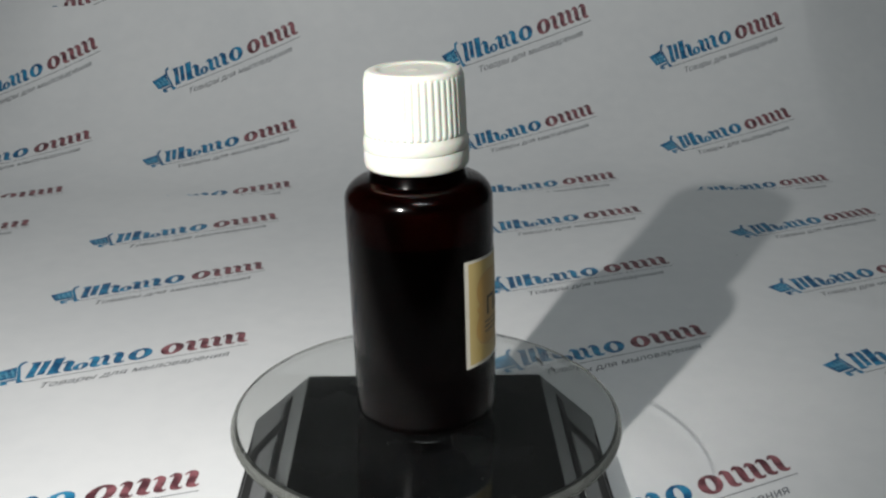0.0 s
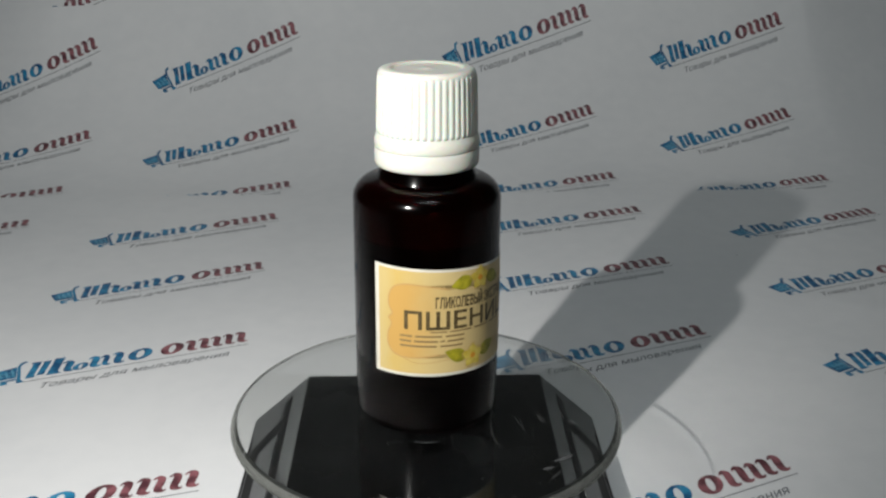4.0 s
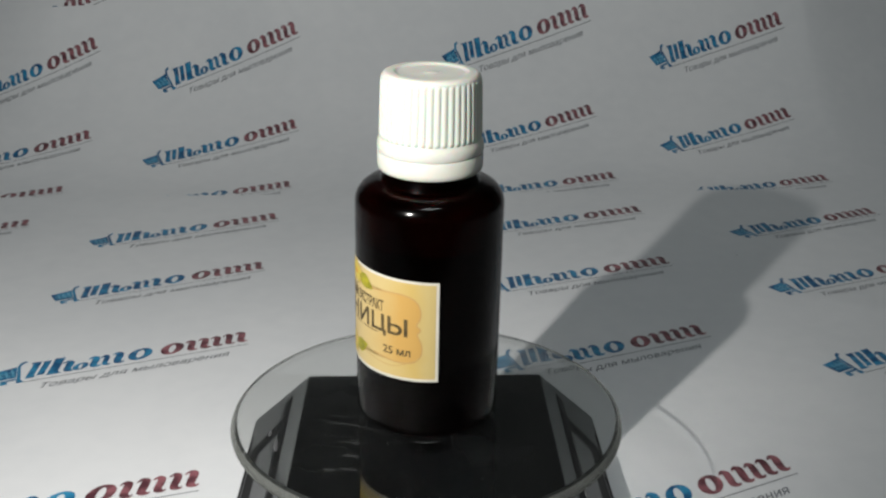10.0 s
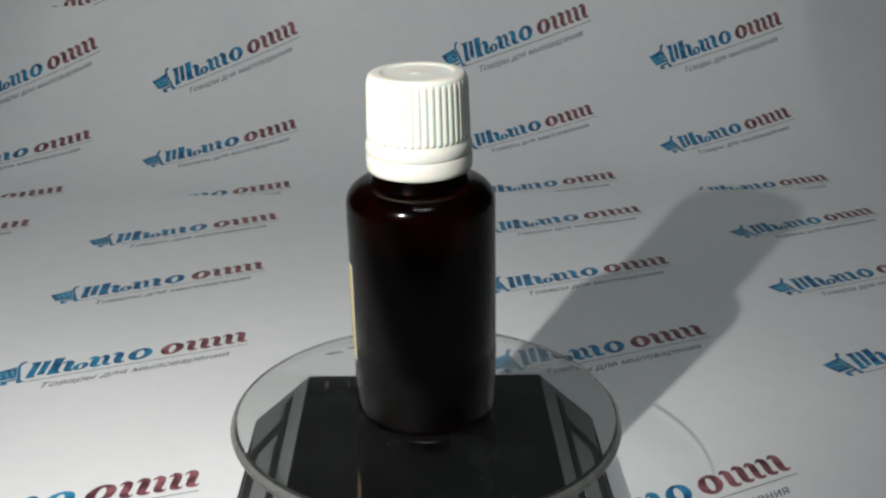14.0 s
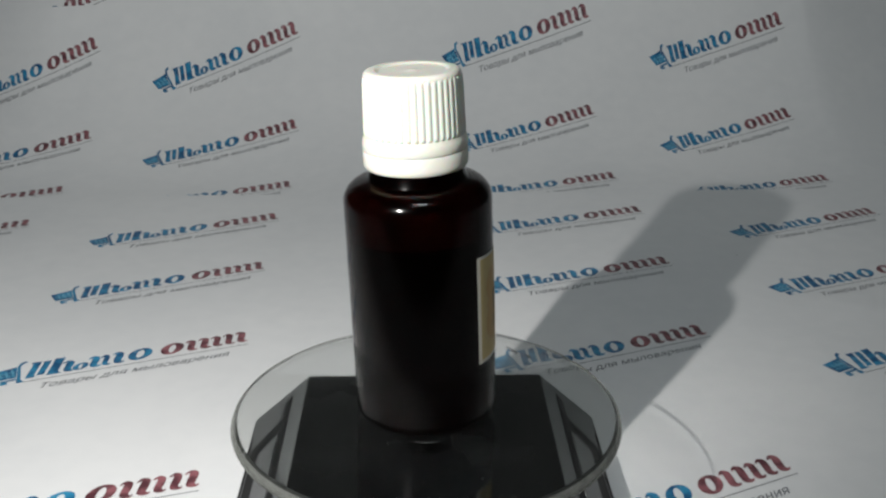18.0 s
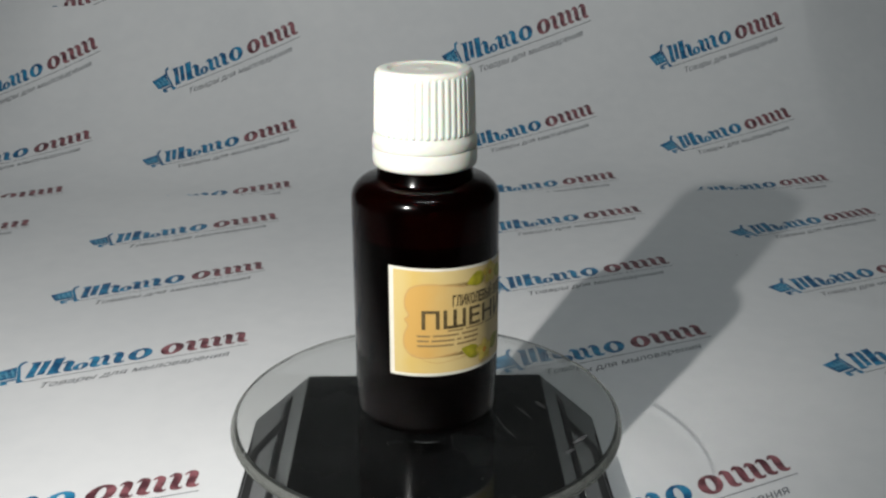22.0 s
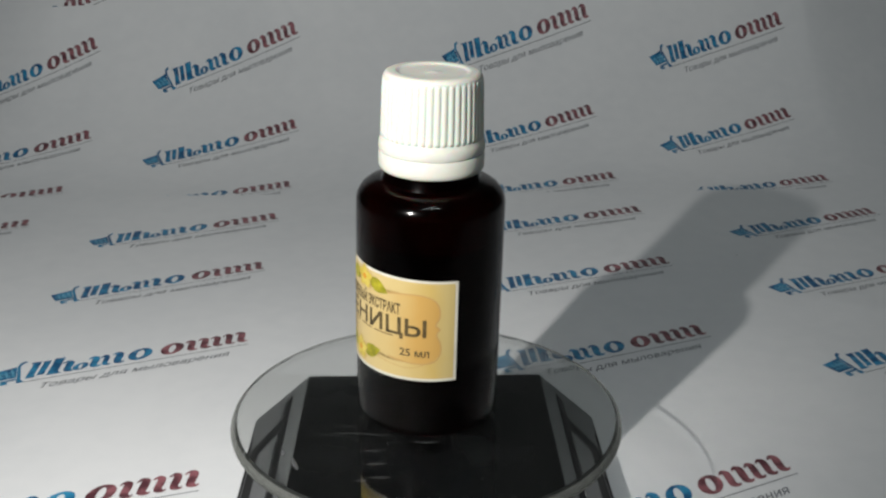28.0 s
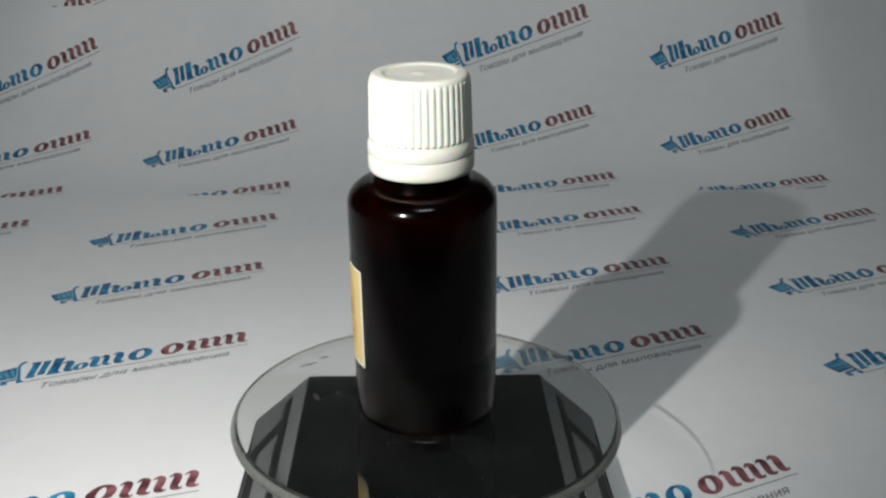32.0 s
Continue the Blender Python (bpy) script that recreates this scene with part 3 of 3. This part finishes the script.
def patch(x0, y0, x1, y1):
    bm = bmesh.new()
    bm.faces.new([bm.verts.new(p) for p in ((x0, y0, 0), (x1, y0, 0), (x1, y1, 0), (x0, y1, 0))])
    return bm


def blade(cx, cy, length, width, turn, n=10, bend=0.15):
    """A pointed leaf or petal shape."""
    bm = bmesh.new()
    up, down = [], []
    c, s = math.cos(radians(turn)), math.sin(radians(turn))
    for i in range(n + 1):
        t = i / n
        w = width * math.sin(math.pi * t ** 0.8) * 0.5
        x, y = length * t, bend * length * math.sin(math.pi * t)
        for side, row in ((1, up), (-1, down)):
            px, py = x, y + side * w
            row.append((cx + c * px - s * py, cy + s * px + c * py))
    strips(bm, (down, up))
    return bm


def curl(points, width, n=40):
    """A thin curved line through a few points, as a ribbon."""
    bm = bmesh.new()
    pts = []
    for i in range(n + 1):
        t = i / n * (len(points) - 1)
        k = min(int(t), len(points) - 2)
        f = t - k
        p0, p1, p2, p3 = (Vector(points[max(0, min(len(points) - 1, k + d))]) for d in (-1, 0, 1, 2))
        pts.append(0.5 * ((2 * p1) + (p2 - p0) * f + (2 * p0 - 5 * p1 + 4 * p2 - p3) * f * f + (3 * p1 - p0 - 3 * p2 + p3) * f ** 3))
    a, b = [], []
    for i, p in enumerate(pts):
        d = (pts[min(n, i + 1)] - pts[max(0, i - 1)]).normalized()
        w = width * 0.5
        a.append((p.x + d.y * w, p.y - d.x * w))
        b.append((p.x - d.y * w, p.y + d.x * w))
    strips(bm, (a, b))
    return bm


label = wrapped("label", patch(0.64, 0, 49.08, 25), LABEL_WHITE, bottle, 0.0, "yellow paper label with white border")
wrapped("printed_ground", patch(1.75, 0.7, 48.4, 24.4), LABEL_PRINT, label, 0.00003, "pale orange-yellow printed ground")


def words(body, x, y, size, width, bold=0.0, mat=LABEL_DARK, lift=0.00009):
    bm = lettering(body, size, width, 0.0, bold)
    for v in bm.verts:
        v.co.x += x
        v.co.y += y
    return wrapped("lettering", bm, mat, label, lift, "dark brown printed words")


words("ПШЕНИЦЫ", 8.0, 11.2, 5.7, 34.2, 0.11)
words("ГЛИКОЛЕВЫЙ ЭКСТРАКТ", 14.9, 16.2, 3.4, 21.4, 0.10)
words("25 мл", 36.2, 6.2, 2.6, 6.7, 0.05)


def lobes(side):
    """The outline of the darker printed cloud on one half of the label."""
    half = [(24.7, 20.6), (18, 20.4), (13, 21.2), (8.5, 21.4), (5.6, 20.4), (4.4, 18.2), (4.4, 16.0), (5.2, 14.3), (4.3, 13.2), (5.0, 11.9), (4.1, 9.6), (4.2, 6.8), (6.0, 4.8), (10, 4.4), (16, 5.2), (24.7, 5.6)]
    return [(x if side < 0 else 49.4 - x, y) for x, y in half]


for side in (-1, 1):
    pts = lobes(side)
    bm = bmesh.new()
    mid = [(24.7, y) for x, y in pts]
    strips(bm, (pts, mid) if side < 0 else (mid, pts))
    bmesh.ops.dissolve_degenerate(bm, edges=bm.edges, dist=0.0001)
    wrapped("printed_cloud", bm, LABEL_PEACH, label, 0.00005, "peach-orange printed cloud shape")
    wrapped("scroll_line", curl(pts[1:-1], 0.34, 90), LABEL_SWIRL, label, 0.00007, "thin brown printed scroll line")
    wrapped("scroll_line", curl([(24.7 + side * 5, 4.2), (24.7 + side * 9, 3.6), (24.7 + side * 14, 3.2), (24.7 + side * 19, 5.2)], 0.16), LABEL_SWIRL, label, 0.00007, "thin brown printed scroll line")
for cx, cy, leaves in ((25.9, 22.2, ((-2.0, 0.2, 195), (1.8, 0.2, -20))), (24.0, 3.9, ((-1.6, -0.2, 158), (1.8, -0.2, 22)))):
    for dx, dy, turn in leaves:
        wrapped("leaf", blade(cx + dx, cy + dy, 5.8, 3.3, turn, 10, 0.0), LEAF, label, 0.00009, "printed olive-green leaf")
    for k in range(5):
        turn = 72 * k + 18
        wrapped("petal", blade(cx, cy, 2.9, 2.5, turn, 12, 0.0), PETAL, label, 0.00013, "printed yellow petal")
        c, s = math.cos(radians(turn)), math.sin(radians(turn))
        tip = [(cx + c * x - s * y, cy + s * x + c * y) for x, y in ((1.0, 0.9), (1.9, 1.25), (2.6, 0.8), (2.95, 0.0), (2.6, -0.7))]
        wrapped("petal_outline", curl(tip, 0.13, 16), LABEL_SWIRL, label, 0.00015, "thin brown printed outline of a petal")
    wrapped("flower_heart", blade(cx - 0.8, cy, 1.6, 1.4, 0, 6, 0.0), PETAL_HEART, label, 0.00017)
for x0, x1, y, high in ((13.8, 17.5, 10.4, 0.35), (18.2, 23.5, 10.4, 0.35), (24.3, 28.6, 10.4, 0.35), (29.4, 34.6, 10.4, 0.35), (7.0, 9.8, 9.3, 0.45), (10.4, 16.4, 9.3, 0.45), (17.2, 21.6, 9.3, 0.45),
                        (7.0, 9.6, 8.15, 0.45), (10.2, 15.4, 8.15, 0.45), (16.0, 17.0, 8.15, 0.45), (17.6, 21.6, 8.15, 0.45), (7.0, 15.2, 7.0, 0.45), (16.0, 21.2, 7.0, 0.45)):
    wrapped("small_print", patch(x0, y, x1, y + high), LABEL_BROWN, label, 0.00009, "bar of tiny brown print")

# ---- lint on the plate, specks on the paper ----
rng = random.Random(4)


def flake(length, width):
    bm = bmesh.new()
    n = 7
    ringp = []
    for i in range(n):
        a = 2 * math.pi * i / n
        k = rng.uniform(0.6, 1.2)
        ringp.append((length / 2 * math.cos(a) * k, width / 2 * math.sin(a) * k))
    return hull_solid([(x, y, 0.00001) for x, y in ringp], [(x * 0.6, y * 0.6, 0.00004) for x, y in ringp])


for r, a, length, width, turn in ((0.0276, 2.66, 0.0058, 0.0014, 0.6), (0.0322, 2.765, 0.0048, 0.0012, 0.3), (0.0346, 2.675, 0.0030, 0.0012, 0.4), (0.0409, 2.06, 0.0050, 0.0007, 0.2),
                                  (0.0231, 2.57, 0.0016, 0.0005, 0.3), (0.0432, 3.289, 0.0009, 0.0006, 0.0), (0.0425, 3.717, 0.0016, 0.0006, 0.5), (0.036, 5.2, 0.0010, 0.0004, 0.3)):
    lint = part("smudge", flake(length, width), DUST, plate, "faint pale smudge on the glass")
    lint.location = (r * math.sin(a), -r * math.cos(a), 0)
    lint.rotation_euler = (0, 0, a + turn)


def scratch(points, width):
    """A fine rounded ridge on the glass through a few polar points (radius, angle)."""
    flat = [(r * math.sin(a), -r * math.cos(a)) for r, a in points]
    bm = bmesh.new()
    rows = []
    for i in range(len(flat)):
        p = Vector(flat[i])
        d = (Vector(flat[min(len(flat) - 1, i + 1)]) - Vector(flat[max(0, i - 1)])).normalized()
        w = width * (0.35 if i in (0, len(flat) - 1) else 1.0)
        rows.append([bm.verts.new((p.x + d.y * w * k, p.y - d.x * w * k, 0.00001 + w * h)) for k, h in ((-0.5, 0), (-0.3, 0.18), (0, 0.26), (0.3, 0.18), (0.5, 0))])
    for p, q in zip(rows, rows[1:]):
        for i in range(4):
            bm.faces.new((p[i], p[i + 1], q[i + 1], q[i]))
    return bm


for points, width in ((((0.0248, 2.03), (0.0228, 2.08), (0.0206, 2.14), (0.0183, 2.27), (0.0156, 2.55)), 0.00022), (((0.0256, 2.41), (0.0236, 2.505), (0.0212, 2.65)), 0.00022),
                      (((0.0232, 1.93), (0.0206, 1.97), (0.0182, 2.02)), 0.00014), (((0.0252, 2.05), (0.0232, 2.12)), 0.00012), (((0.0165, 2.51), (0.0160, 2.67)), 0.00018)):
    part("scratch", scratch(points, width), STREAK, plate, "fine pale scratch in the glass", 60)
for points, width in ((((0.0391, 2.29), (0.0382, 2.23), (0.0372, 2.165)), 0.0013), (((0.0385, 2.115), (0.0379, 2.08), (0.0374, 2.05)), 0.0010)):
    part("smudge", scratch(points, width), SMEAR, plate, "grey smear on the glass", 60)
lint = part("lint", flake(0.0011, 0.0008), SILVER, base, "pale speck of dust on the flank")
lint.location = slope_point(-1, 0.74, 0.0235, 0.0003)
for x, y, size in ((-0.1020, 0.1073, 0.0011), (0.1325, 0.2091, 0.0006)):
    speck = tagged(finish("speck", flake(size, size * 0.8), SPECK), "tiny dark speck lying on the white paper", "speck")
    speck.location = (x, y, FLOOR_TOP)


# ---- what turns ----
TILT, LEAN, BOTTLE_Z = 1.82, 4.111, 0.0442


def motions():
    lean = Matrix.Rotation(radians(TILT), 4, Vector((math.cos(LEAN), math.sin(LEAN), 0)))
    level = pose(0, 0, 0, 0, -0.4, 0)
    bottle_rows, plate_rows = [], []
    for i in range(65):
        t = i * 0.5
        turn = pose(0, 0, PLATE_Z, 0, 0, PHASE - 360.0 * t / PERIOD)
        plate_rows.append((t, turn))
        bottle_rows.append((t, pose(0, 0, BOTTLE_Z) @ level @ pose(0, 0, 0, 0, 0, PHASE - 360.0 * t / PERIOD) @ lean))
    walk(plate, plate_rows)
    walk(bottle, bottle_rows)


motions()
